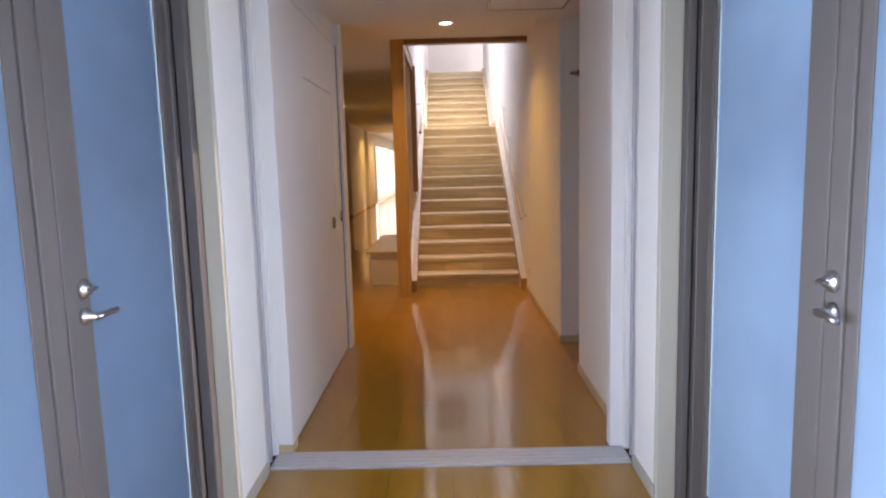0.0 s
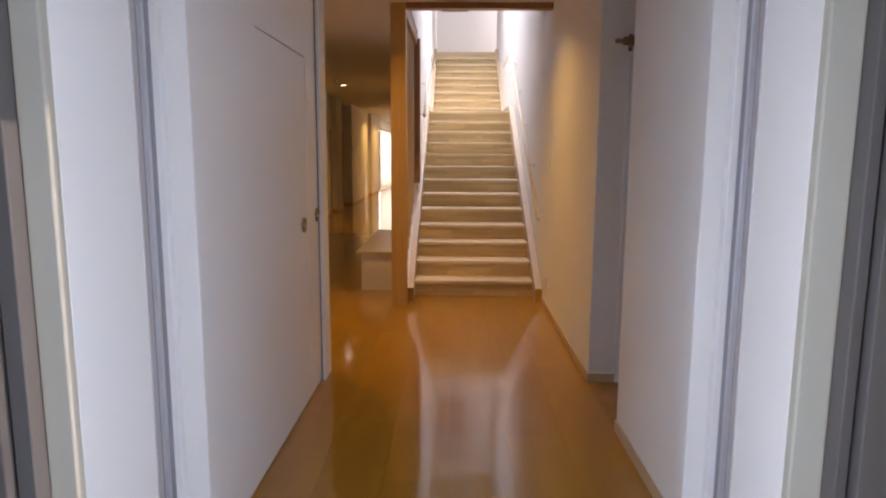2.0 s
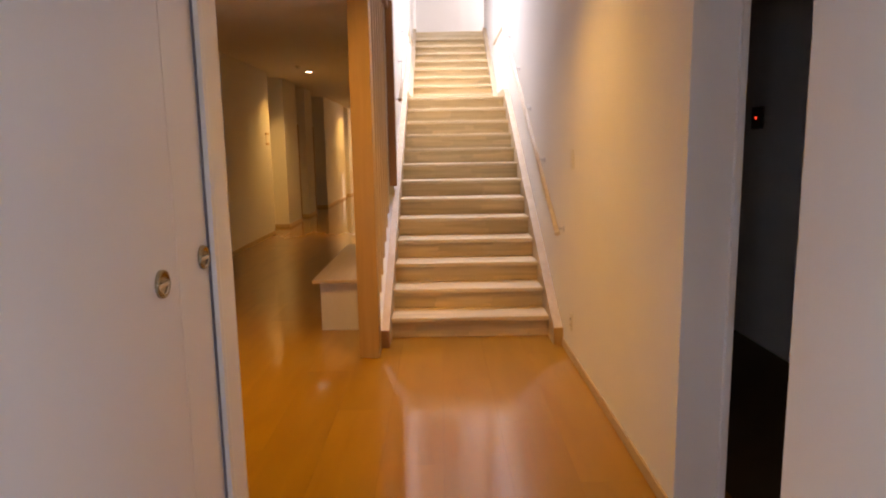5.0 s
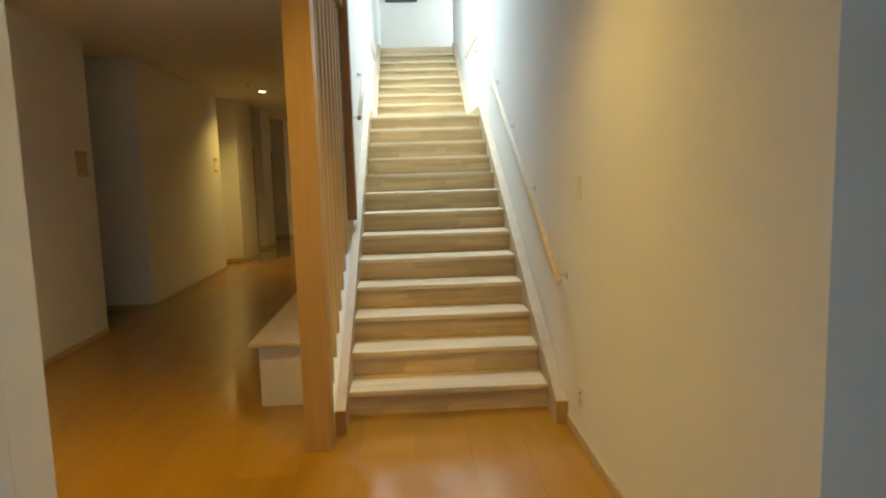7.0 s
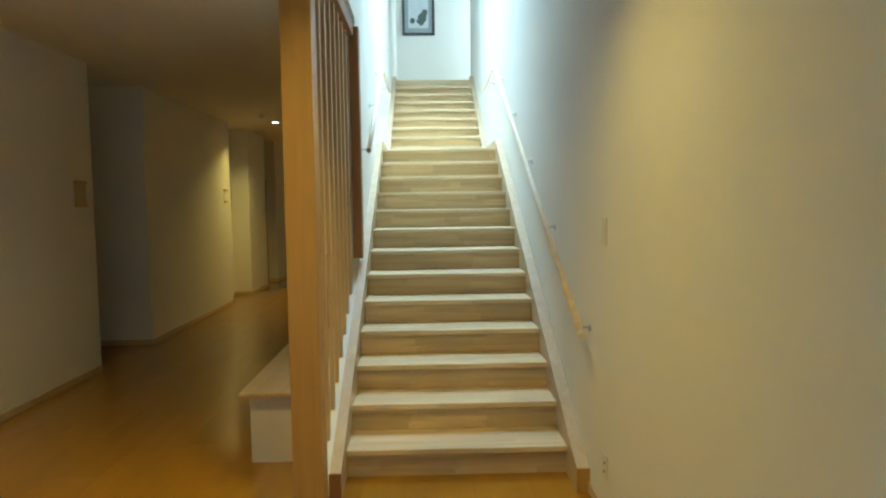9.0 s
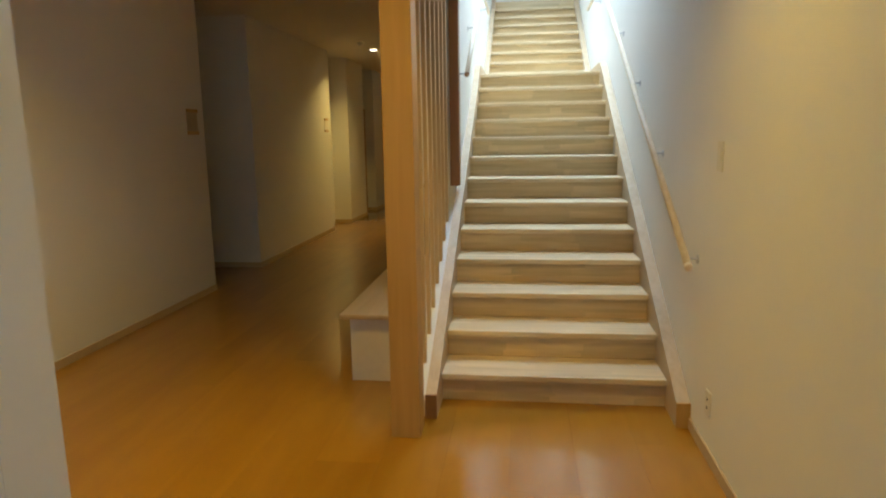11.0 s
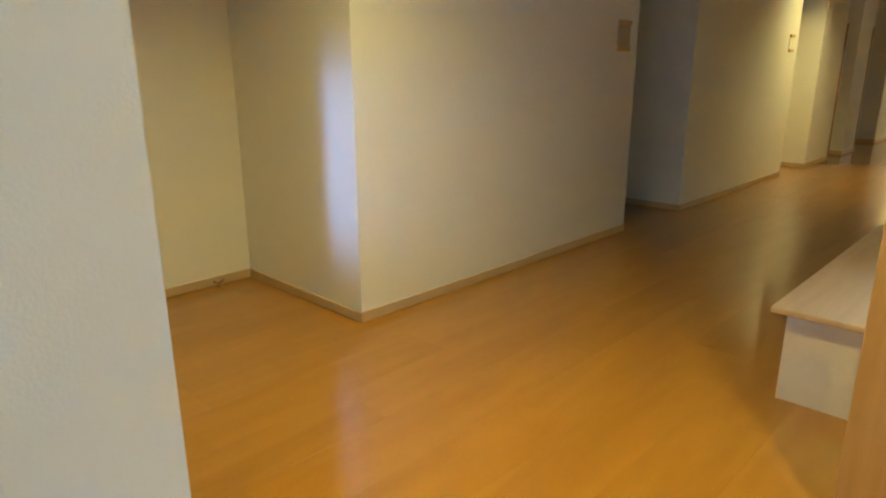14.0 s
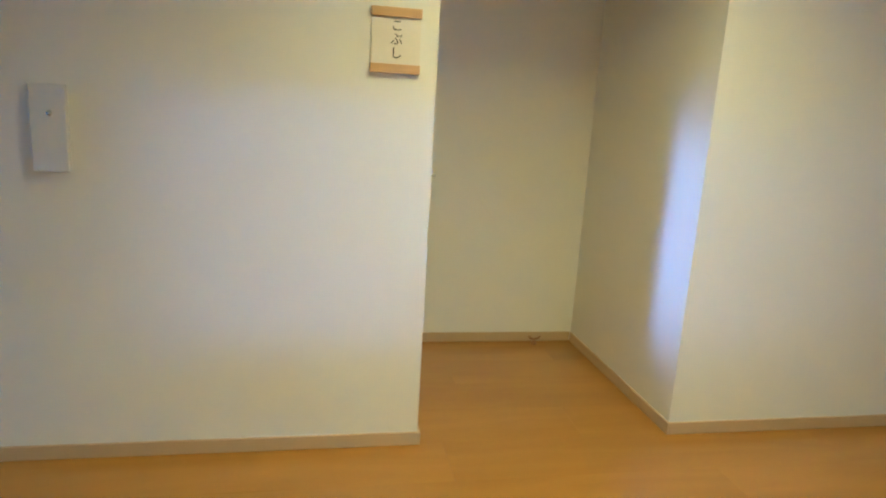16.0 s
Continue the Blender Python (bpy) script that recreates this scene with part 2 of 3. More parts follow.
# ---- shell: corridor ----
wall(XR, 3.16, XR + 0.16, 4.42, z1=H1, label="white wallpaper wall of the entrance corridor")
wall(XR + 0.16, 4.26, 2.4, 4.42, label="white wall of the side passage")
wall(2.4, 4.26, 2.52, 5.30, label="white end wall of the side passage")
wall(XR, 5.18, 1.13, 5.30, label="white wall between hall and side passage")
wall(1.13, 5.18, 2.06, 5.30, z0=2.09, label="white wall above the dark doorway")
wall(2.06, 5.18, 2.4, 5.30, label="white wall beside the dark doorway")
wall(XR, 5.30, XR + 0.2, 17.0, label="white textured wallpaper wall beside the stairs")
wall(2.4, 5.30, 2.52, 8.0, label="wall of the unlit room")
wall(1.16, 7.9, 2.4, 8.0, label="wall of the unlit room")
structure("ceiling", box(XR, 4.26, H2, 2.52, 8.0, H2 + 0.2), M_CEIL, "white ceiling of side passage and unlit room", "ceiling")
base(XR - 0.012, 3.26, XR, 4.42)
base(XR - 0.012, 5.168, XR, 7.5)
base(XR, 5.168, 1.128, 5.18)
wall(-1.10, 5.187, -0.778, 5.335, label="white wall end beside the fire door")
wall(-1.10, 3.05, -0.90, 5.147, z1=H2, label="white wall behind the open fire door")
wall(-0.90, 3.26, -0.815, 5.147, z0=2.44, z1=H1, label="white wall strip above the fire door")
base(-1.112, 5.335, -0.778, 5.347)
structure("ceiling", box(-1.2, -1.3, H1, 1.3, 5.2, H1 + 0.3), M_CEIL, "white corridor ceiling", "ceiling")
structure("ceiling", box(-4.6, 5.2, H2, -0.53, 37.6, H2 + 0.2), M_CEIL, "white hall ceiling", "ceiling")
structure("ceiling", box(-0.53, 5.2, H2, 1.16, 7.26, H2 + 0.2), M_CEIL, "white hall ceiling before the stairs", "ceiling")
structure("ceiling", box(-4.6, 3.6, H2, -1.1, 5.2, H2 + 0.2), M_CEIL, "white hall ceiling", "ceiling")

# ---- shell: hall ----
wall(XL - 0.12, 3.6, XL, 6.09)
wall(-4.35, 5.97, XL - 0.12, 6.09, label="white wall of the small alcove")
wall(-4.35, 6.09, -4.23, 7.29, label="white back wall of the small alcove")
wall(-4.35, 7.29, XL - 0.12, 7.41, label="white wall of the small alcove")
wall(XL - 0.12, 7.29, XL, 10.31)
wall(XL - 1.6, 10.19, XL - 0.12, 10.31, label="white wall of the dark side passage")
wall(XL - 1.72, 10.19, XL - 1.6, 11.57, label="white end wall of the dark side passage")
wall(XL - 1.6, 11.45, XL - 0.12, 11.57, label="white wall of the dark side passage")
wall(XL - 0.12, 11.45, XL, 14.51)
wall(XL - 0.4, 14.39, XL - 0.12, 14.51, label="white wall of the door recess")
wall(XL - 0.4, 14.51, XL - 0.28, 15.50, label="white back of the door recess")
wall(XL - 0.4, 15.50, XL + 0.03, 16.65, label="white wall pier of the hall")
wall(XL - 0.4, 16.65, XL - 0.28, 17.5, label="white back of the door recess")
wall(XL - 0.4, 17.5, XP, 18.30, label="white wall pier of the hall")
wall(XL - 0.4, 18.30, XL - 0.28, 19.9, label="white back of the door recess")
wall(XL - 0.4, 19.9, XF, 23.4)
wall(XL - 0.4, 23.4, XL - 0.28, 24.3, label="white back of the door recess")
wall(XL - 0.4, 24.3, XF, 26.5)
wall(XF - 0.12, 26.5, XF, 36.0, z0=2.35, label="white wall above the far window")
wall(XF - 0.12, 36.0, XF, 37.4)
wall(XL - 0.4, 37.4, 0.0, 37.52, label="white end wall of the hall")
wall(-0.53, 17.12, -0.41, 22.73, label="white wall of the far hall")
# Unseen slot added to cut the sun to a thin strip on the facing wall.
wall(-0.53, 22.73, -0.41, 22.87, z1=0.80, label="white wall of the far hall below an added sun slot")
wall(-0.53, 22.73, -0.41, 22.87, z0=1.94, label="white wall of the far hall above an added sun slot")
wall(-0.53, 22.87, -0.41, 37.4, label="white wall of the far hall")
wall(-4.35, 3.48, -2.85, 3.6, label="white wall of the side lobby")
wall(-1.75, 3.48, -1.1, 3.6, label="white wall of the side lobby")
wall(-2.85, 3.48, -1.75, 3.6, z0=1.65, label="white wall of the side lobby")
base(XL, 3.6, XL + 0.012, 6.09)
base(XL - 1.2, 6.09, XL + 0.012, 6.102)
base(-4.23, 6.102, -4.218, 7.278)
base(-4.218, 7.278, XL + 0.012, 7.29)
base(XL, 7.29, XL + 0.012, 10.31)
base(XL, 11.45, XL + 0.012, 14.51)
base(XL - 1.5, 11.438, XL + 0.012, 11.45)
base(XL - 0.28, 15.488, XL + 0.042, 15.50)
base(XL + 0.03, 15.50, XL + 0.042, 16.65)
base(XL - 0.28, 17.488, XP + 0.012, 17.5)
base(XP, 17.5, XP + 0.012, 18.30)
base(XL - 0.28, 19.888, XF + 0.012, 19.9)
base(XF, 19.9, XF + 0.012, 23.4)
base(XL - 0.28, 24.288, XF + 0.012, 24.3)
base(XF, 24.3, XF + 0.012, 26.5)

# ---- shell: stairs ----
S_Y, S_G, S_H, LAND = 7.725, 0.3003, 0.165, 13.0
nos = [(S_Y + S_G * k, S_H * (k + 1)) for k in range(13)] + [(12.96 + 0.28 * k, S_H * (14 + k)) for k in range(9)]
SX0, SX1 = -0.35, 0.89
# wall under and beside the stairs on the hall side
n_wall[0] += 1
structure("wall_%d" % n_wall[0], prism([(7.52, 0), (7.52, 0.08), (9.25, 1.03), (9.25, 7.0), (17, 7.0), (17, 0)], -0.53, -0.41), M_WALL,
          "white wall under and beside the stairs", "wall")
wall(-0.53, 17.0, 2.5, 17.12, z0=2.9, z1=7.0, label="white end wall at the top of the stairs")
n_wall[0] += 1
structure("wall_%d" % n_wall[0], box(XR, 7.26, H2 + 0.03, XR + 0.2, 15.9, 7.0), M_WALL, "white upper wall beside the stairs", "wall")
wall(XR, 15.7, 2.6, 15.9, z0=3.5, z1=7.0, label="white wall of the upper landing")
wall(2.5, 15.9, 2.6, 17.0, z0=3.5, z1=7.0, label="white wall of the upper landing")
wall(-0.53, 7.26, XR + 0.2, 7.38, z0=H2 + 0.2, z1=7.0, label="white wall over the foot of the stairs")
wall(-0.53, 7.38, -0.41, 9.25, z0=H2 + 0.1, z1=7.0, label="white wall over the slatted screen")
structure("ceiling", box(-0.6, 7.2, 6.3, 2.6, 17.1, 6.4), M_CEIL, "white ceiling above the stairs", "ceiling")
structure("floor", box(-0.41, 15.2, 3.3, 2.5, 17.0, 3.625), M_TREAD, "pale wooden floor of the upper landing", "floor")
wall(-0.53, 17.0, 1.2, 17.12, z1=2.9, label="white wall closing the space under the stairs")

# ---- ground ----
structure("floor", box(-4.7, 3.0, -0.2, 2.5, 37.6, -0.012), M_SLAB, "orange brown wooden floor of corridor and hall", "floor")
structure("ground", box(-60, -60, -0.4, 60, 60, -0.22), M_STONE, "grey paving outside", "ground")

# ---- stairs ----
stairs = empty("staircase", "pale laminated wooden staircase with a landing", "staircase", at=(0.27, 7.6, 0))
INV = Matrix.Translation((-0.27, -7.6, 0))
for k, (y, z) in enumerate(nos):
    if k < 21:
        y1 = nos[k + 1][0] + 0.036
        bm = box(SX0, y, z - 0.035, SX1, y1, z, 0.006)
        bmesh.ops.transform(bm, matrix=INV, verts=bm.verts)
        part("tread", bm, M_TREAD, stairs)
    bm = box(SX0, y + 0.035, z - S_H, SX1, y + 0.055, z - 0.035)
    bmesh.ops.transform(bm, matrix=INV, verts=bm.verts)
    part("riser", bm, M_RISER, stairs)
up = [(7.5, 0), (7.5, 0.13), (11.25, 2.19), (11.40, 2.24), (12.85, 2.24), (15.3, 3.70), (15.3, 3.3), (12.9, 1.9), (11.4, 1.9), (7.9, 0)]
for x0, x1 in ((-0.41, SX0), (SX1, XR - 0.002)):
    bm = prism(up, x0, x1)
    bmesh.ops.transform(bm, matrix=INV, verts=bm.verts)
    part("stringer", bm, M_STRING, stairs)

for x0, x1 in ((-0.412, SX0 + 0.002), (SX1 - 0.002, XR - 0.002)):
    bm = box(x0, 7.484, 0, x1, 7.499, 0.135, 0.002)
    bmesh.ops.transform(bm, matrix=INV, verts=bm.verts)
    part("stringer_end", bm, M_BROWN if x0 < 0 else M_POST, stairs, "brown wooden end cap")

# ---- slatted screen ----
screen = empty("slatted_screen", "honey brown wooden slatted screen with posts beside the stairs", "screen", at=(-0.48, 7.3, 0))
INV = Matrix.Translation((0.48, -7.3, 0))


def screen_part(name, bm, mat):
    bmesh.ops.transform(bm, matrix=INV, verts=bm.verts)
    return part(name, bm, mat, screen)


screen_part("post", box(-0.547, 7.254, 0, -0.402, 7.40, H2 - 0.002, 0.004), M_POST)
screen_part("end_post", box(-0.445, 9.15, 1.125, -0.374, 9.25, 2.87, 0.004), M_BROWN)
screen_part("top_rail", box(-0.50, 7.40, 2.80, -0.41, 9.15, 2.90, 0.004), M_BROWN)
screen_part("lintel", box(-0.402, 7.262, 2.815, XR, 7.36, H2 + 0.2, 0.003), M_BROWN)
for k in range(8):
    y = 7.56 + 0.2 * k
    screen_part("slat", box(-0.466, y, 0.08 + (y - 7.52) * 0.55, -0.443, y + 0.035, 2.80, 0.003), M_SLAT)

# ---- bench ----
bench = empty("bench", "pale wooden bench with white panels against the stair wall", "bench", at=(-0.75, 8.0, 0))
INV = Matrix.Translation((0.75, -8.0, 0))
for nm, bm, mt in (("seat", box(-1.006, 7.954, 0.405, -0.532, 10.0, 0.435, 0.008), M_BENCH),
                   ("end_panel", box(-0.95, 8.005, 0, -0.535, 8.03, 0.405), M_BENCHB),
                   ("end_panel", box(-0.95, 9.93, 0, -0.535, 9.95, 0.405), M_BENCHB),
                   ("front_panel", box(-0.95, 8.03, 0, -0.93, 9.93, 0.405), M_BENCHB)):
    bmesh.ops.transform(bm, matrix=INV, verts=bm.verts)
    part(nm, bm, mt, bench)

# ---- downlights ----
def downlight(x, y, z, watts, spread):
    d = empty("downlight", "round white recessed ceiling downlight, lit", "lamp", "ceiling downlights", at=(x, y, z))
    bm = bmesh.new()
    prof = [(0.075, 0.0), (0.075, -0.006), (0.06, -0.008), (0.055, 0.0)]
    n = 28
    rings = [[bm.verts.new((r * math.cos(2 * math.pi * i / n), r * math.sin(2 * math.pi * i / n), h)) for i in range(n)] for r, h in prof]
    for a, b in zip(rings, rings[1:]):
        for i in range(n):
            bm.faces.new((a[i], a[(i + 1) % n], b[(i + 1) % n], b[i]))
    part("trim_ring", bm, M_STEEL, d, smooth=True)
    bm = bmesh.new()
    bmesh.ops.create_cone(bm, cap_ends=True, segments=24, radius1=0.055, radius2=0.05, depth=0.004, matrix=Matrix.Translation((0, 0, -0.002)))
    part("bulb", bm, M_BULB, d)
    area("downlight_glow", look((x, y, z - 0.012), (x, y, 0)), 0.1, 0.1, watts, WARM, "DISK", spread)


for x, y, w, a in ((0.07, 6.5, 14, 130), (-1.85, 6.62, 21, 132), (-2.25, 14.6, 18, 125), (-2.26, 22.7, 22, 130), (-2.23, 25.4, 22, 130)):
    downlight(x, y, H2, w, a)


def put(name, bm, mat, parent, at, label="", smooth=False):
    """A part whose mesh is given in world metres, under a thing that stands at a place."""
    bmesh.ops.transform(bm, matrix=Matrix.Translation([-c for c in at]), verts=bm.verts)
    return part(name, bm, mat, parent, label, smooth)


def thing(name, label, category, at, pieces, group="", kind=""):
    ob = empty(name, label, category, group, kind, at)
    for p in pieces:
        put(p[0], p[1], p[2], ob, at, *p[3:])
    return ob


def lathe(profile, centre, axis, seg=28):
    """Rings of (radius, height) round an axis through centre."""
    bm = bmesh.new()
    q = Vector((0, 0, 1)).rotation_difference(Vector(axis)).to_matrix()
    rings = []
    for r, h in profile:
        rings.append([bm.verts.new(Vector(centre) + q @ Vector((r * math.cos(2 * math.pi * i / seg), r * math.sin(2 * math.pi * i / seg), h))) for i in range(seg)])
    for a, b in zip(rings, rings[1:]):
        for i in range(seg):
            bm.faces.new((a[i], a[(i + 1) % seg], b[(i + 1) % seg], b[i]))
    if profile[-1][0] > 0:
        bm.faces.new(rings[-1])
    if profile[0][0] > 0:
        bm.faces.new(list(reversed(rings[0])))
    return bm


def tube(points, r, seg=12):
    """A round bar bent through points."""
    bm = bmesh.new()
    pts = [Vector(p) for p in points]
    rings = []
    for i, p in enumerate(pts):
        d = (pts[min(i + 1, len(pts) - 1)] - pts[max(i - 1, 0)]).normalized()
        u = d.cross(Vector((0.31, 0.17, 0.93))).normalized()
        v = d.cross(u)
        rings.append([bm.verts.new(p + r * (math.cos(2 * math.pi * k / seg) * u + math.sin(2 * math.pi * k / seg) * v)) for k in range(seg)])
    for a, b in zip(rings, rings[1:]):
        for k in range(seg):
            bm.faces.new((a[k], a[(k + 1) % seg], b[(k + 1) % seg], b[k]))
    bm.faces.new(rings[0])
    bm.faces.new(list(reversed(rings[-1])))
    return bm


# ---- entrance: glass doors, frames, shutter rails ----
def entrance_side(s, gx, fx, jx, wx, ye, lock, grip, way):
    """One side of the entrance; s is -1 or 1, gx the glass plane, fx and jx the frame's and jamb's outer edges,
    wx the wall face, ye the jamb's face across the way in, lock the y of the joint between the leaves, grip the handle's distance from it, way the side to which its lever points."""
    def bx(xa, y0, z0, xb, y1, z1, bevel=0.0):
        return box(min(xa, xb), y0, z0, max(xa, xb), y1, z1, bevel)

    out = gx + s * 0.04
    at = (gx, 2.1, 0)
    door = thing("glass_door", "frosted glass door in a dark bronze aluminium frame", "door", at, [
        ("lock_stile", bx(gx, lock + 0.003, 0.0, out, lock + 0.127, 2.56, 0.004), M_DARKAL),
        ("hinge_stile", bx(gx, 2.44, 0.0, out, 2.475, 2.56, 0.004), M_DARKAL),
        ("top_rail", bx(gx, lock + 0.127, 2.45, out, 2.44, 2.56, 0.003), M_DARKAL),
        ("bottom_rail", bx(gx, lock + 0.127, 0.0, out, 2.44, 0.12, 0.003), M_DARKAL),
        ("pane", bx(gx + s * 0.012, lock + 0.127, 0.12, gx + s * 0.02, 2.425, 2.45), M_FROST, "milky blue frosted glass pane"),
        ("pane_edge", bx(gx + s * 0.012, 2.425, 0.12, gx + s * 0.02, 2.44, 2.45), M_EDGE, "clear bright edge strip of the glass"),
    ], "entrance glass doors")
    hy, hz = (lock + grip, 1.068)
    handle = put("lever_handle", lathe([(0.026, 0), (0.026, 0.006), (0.022, 0.010), (0.012, 0.012), (0.011, 0.045), (0.0, 0.046)], (gx, hy, hz), (-s, 0, 0)), M_NICKEL, door, at, "satin metal lever handle", True)
    bm = tube([(gx - s * 0.04, hy - way * 0.01, hz), (gx - s * 0.048, hy + way * 0.015, hz + 0.001), (gx - s * 0.05, hy + way * 0.045, hz + 0.002), (gx - s * 0.05, hy + way * 0.075, hz), (gx - s * 0.046, hy + way * 0.095, hz - 0.002)], 0.0095)
    put("lever", bm, M_NICKEL, handle, at, smooth=True)
    lockc = put("lock_cylinder", lathe([(0.030, 0), (0.030, 0.004), (0.025, 0.012), (0.017, 0.014), (0.016, 0.022), (0.0, 0.023)], (gx, hy + 0.008, hz + 0.08), (-s, 0, 0)), M_NICKEL, door, at, "round metal lock with a thumb turn", True)
    put("thumb_turn", bx(gx - s * 0.022, hy - 0.012, hz + 0.075, gx - s * 0.036, hy + 0.028, hz + 0.085, 0.002), M_NICKEL, lockc, at)
    at = (gx, 0.8, 0)
    thing("glass_door", "frosted glass fixed leaf in a dark bronze aluminium frame", "door", at, [
        ("lock_stile", add_box(bx(gx, lock - 0.085, 0.0, out, lock - 0.003, 2.56, 0.004), min(gx + s * 0.008, out), lock - 0.14, 0, max(gx + s * 0.008, out), lock - 0.085, 2.56, 0.003), M_DARKAL),
        ("hinge_stile", bx(gx, 0.0, 0.0, out, 0.08, 2.56, 0.004), M_DARKAL),
        ("top_rail", bx(gx, 0.08, 2.45, out, lock - 0.14, 2.56, 0.003), M_DARKAL),
        ("bottom_rail", bx(gx, 0.08, 0.0, out, lock - 0.14, 0.12, 0.003), M_DARKAL),
        ("pane", bx(gx + s * 0.012, 0.08, 0.12, gx + s * 0.02, lock - 0.14, 2.45), M_FROST, "milky blue frosted glass pane"),
    ], "entrance glass doors")
    # frame of two profiles with a dark joint, cream jamb, white wall
    mid = (fx + jx) / 2
    structure("door_frame", add_box(bx(fx + s * 0.06, ye - 0.075, 0, mid + s * 0.006, ye + 0.1, 2.6, 0.004), min(jx, mid - s * 0.003), ye - 0.05, 0, max(jx, mid - s * 0.003), ye + 0.1, 2.6, 0.004),
              M_DARKAL, "dark bronze aluminium door frame", "frame")
    structure("trim", bx(wx, ye, 0, jx, ye + 0.12, 2.6, 0.006), M_CREAM, "cream painted door jamb", "jamb")
    wall(min(wx - s * 0.002, wx + s * 0.2), ye + 0.03, max(wx - s * 0.002, wx + s * 0.2), 2.953, z1=H1, label="white wall beside the entrance")
    structure("baseboard", bx(wx - s * 0.012, ye + 0.01, 0, wx, 2.953, 0.06, 0.003), M_CREAM, "cream baseboard beside the entrance", "baseboard")
    at = (wx, 3.05, 0)
    rail = empty("shutter_rail", "silver aluminium fire shutter guide rail in the wall", "guide rail", "fire shutter guide rails", at=at)
    put("rail_lip", bx(wx - s * 0.004, 2.955, 0.012, wx + s * 0.06, 2.99, 2.598, 0.003), M_ALU, rail, at)
    put("rail_lip", bx(wx - s * 0.004, 3.125, 0.012, wx + s * 0.06, 3.165, 2.598, 0.003), M_STEEL, rail, at)
    put("rail_web", bx(wx + s * 0.003, 3.045, 0.012, wx + s * 0.06, 3.058, 2.598, 0.002), M_ALU, rail, at)
    put("rail_channel", bx(wx + s * 0.02, 2.99, 0.012, wx + s * 0.06, 3.125, 2.598), M_RAILDARK, rail, at)
    wall(min(wx + s * 0.062, wx + s * 0.2), 2.953, max(wx + s * 0.062, wx + s * 0.2), 3.17, z1=H1, label="white wall behind the shutter rail")


entrance_side(-1, -1.01, -1.03, -0.934, -0.862, 2.55, 1.71, 0.085, 1)
entrance_side(1, 1.07, 1.09, 1.022, 0.936, 2.635, 1.68, -0.045, -1)
structure("trim", box(-0.92, 3.172, 0, -0.785, 3.268, 2.6, 0.004), M_STEEL, "white steel door frame edge", "frame")
structure("trim", box(0.87, 3.172, 0, 0.962, 3.25, 2.6, 0.004), M_STEEL, "white steel frame edge", "frame")
structure("baseboard", box(-0.862, 3.166, 0, -0.783, 3.27, 0.05, 0.002), M_BASE, "beige baseboard below the frame", "baseboard")
bm = box(-0.86, 2.985, -0.01, 0.932, 3.166, 0.010, 0.002)
for y in (3.02, 3.06, 3.10, 3.135):
    add_box(bm, -0.86, y - 0.008, 0.009, 0.932, y + 0.008, 0.014, 0.002)
structure("threshold", bm, M_ALU, "silver ribbed metal threshold strip in the floor", "threshold")
structure("floor", box(-1.1, -1.25, -0.2, 1.1, 2.985, -0.012), M_SLAB, "light wooden entrance floor", "floor")

# Added out of view: shuts half the entrance so less daylight reaches the pier.
wall(-1.2, -0.75, 0.28, -0.63, z1=H1, label="unseen wall added to narrow the entrance light")

# ceiling hatch
thing("ceiling_hatch", "white ceiling access hatch with a metal rim", "hatch", (0.66, 4.6, H1), [
    ("rim", add_box(add_box(add_box(box(0.37, 4.30, H1 - 0.006, 0.385, 4.86, H1), 0.92, 4.30, H1 - 0.006, 0.935, 4.86, H1), 0.385, 4.845, H1 - 0.006, 0.92, 4.86, H1), 0.385, 4.30, H1 - 0.006, 0.92, 4.315, H1), M_BRASS),
    ("panel", box(0.39, 4.32, H1 - 0.004, 0.915, 4.84, H1), M_CEIL)])

# ---- fire door folded against the wall ----
FX = -0.803
leaf = bmesh.new()
for y0, z0, y1, z1 in ((3.275, 0.012, 3.938, 2.42), (4.872, 0.012, 5.138, 2.42), (3.938, 2.036, 4.872, 2.42), (3.938, 0.012, 4.872, 0.10)):
    add_box(leaf, FX - 0.04, y0, z0, FX, y1, z1)
fire = thing("fire_door", "white painted steel fire door folded open against the wall", "door", (FX - 0.02, 4.2, 0), [
    ("leaf", leaf, M_STEEL),
    # Black sheet added behind the leaf for the shade in the wicket's joints.
    ("core", box(FX - 0.06, 3.28, 0.012, FX - 0.041, 5.13, 2.41), M_BLACK),
    ("wicket", box(FX - 0.04, 3.938, 0.10, FX, 4.865, 2.029), M_STEEL, "white steel wicket panel")])


def ring_pull(y, z):
    at = (FX - 0.02, 4.2, 0)
    cup = put("pull", lathe([(0.044, -0.001), (0.044, 0.007), (0.042, 0.011), (0.039, 0.012), (0.036, 0.009), (0.032, 0.004), (0.02, 0.0015), (0.0, 0.001)], (FX + 0.001, y, z), (1, 0, 0), 36), M_BRASS, fire, at, "round recessed nickel ring pull", True)
    pts = [(FX + 0.009, y + 0.033 * math.cos(a), z + 0.033 * math.sin(a)) for a in [math.pi + math.pi * k / 14 for k in range(15)]]
    put("ring", tube(pts, 0.0035, 8), M_CHROME, cup, at, smooth=True)
    put("bar", box(FX + 0.003, y - 0.034, z - 0.010, FX + 0.011, y + 0.034, z + 0.004, 0.002), M_CHROME, cup, at)


ring_pull(4.735, 1.08)
ring_pull(5.085, 1.105)
# Filler strip coloured as the shade in the gap between leaf and frame.
structure("trim", box(-0.90, 5.1395, 0, -0.797, 5.150, 2.44), M_GAP, "slate grey strip for the shaded gap beside the fire door", "seal")
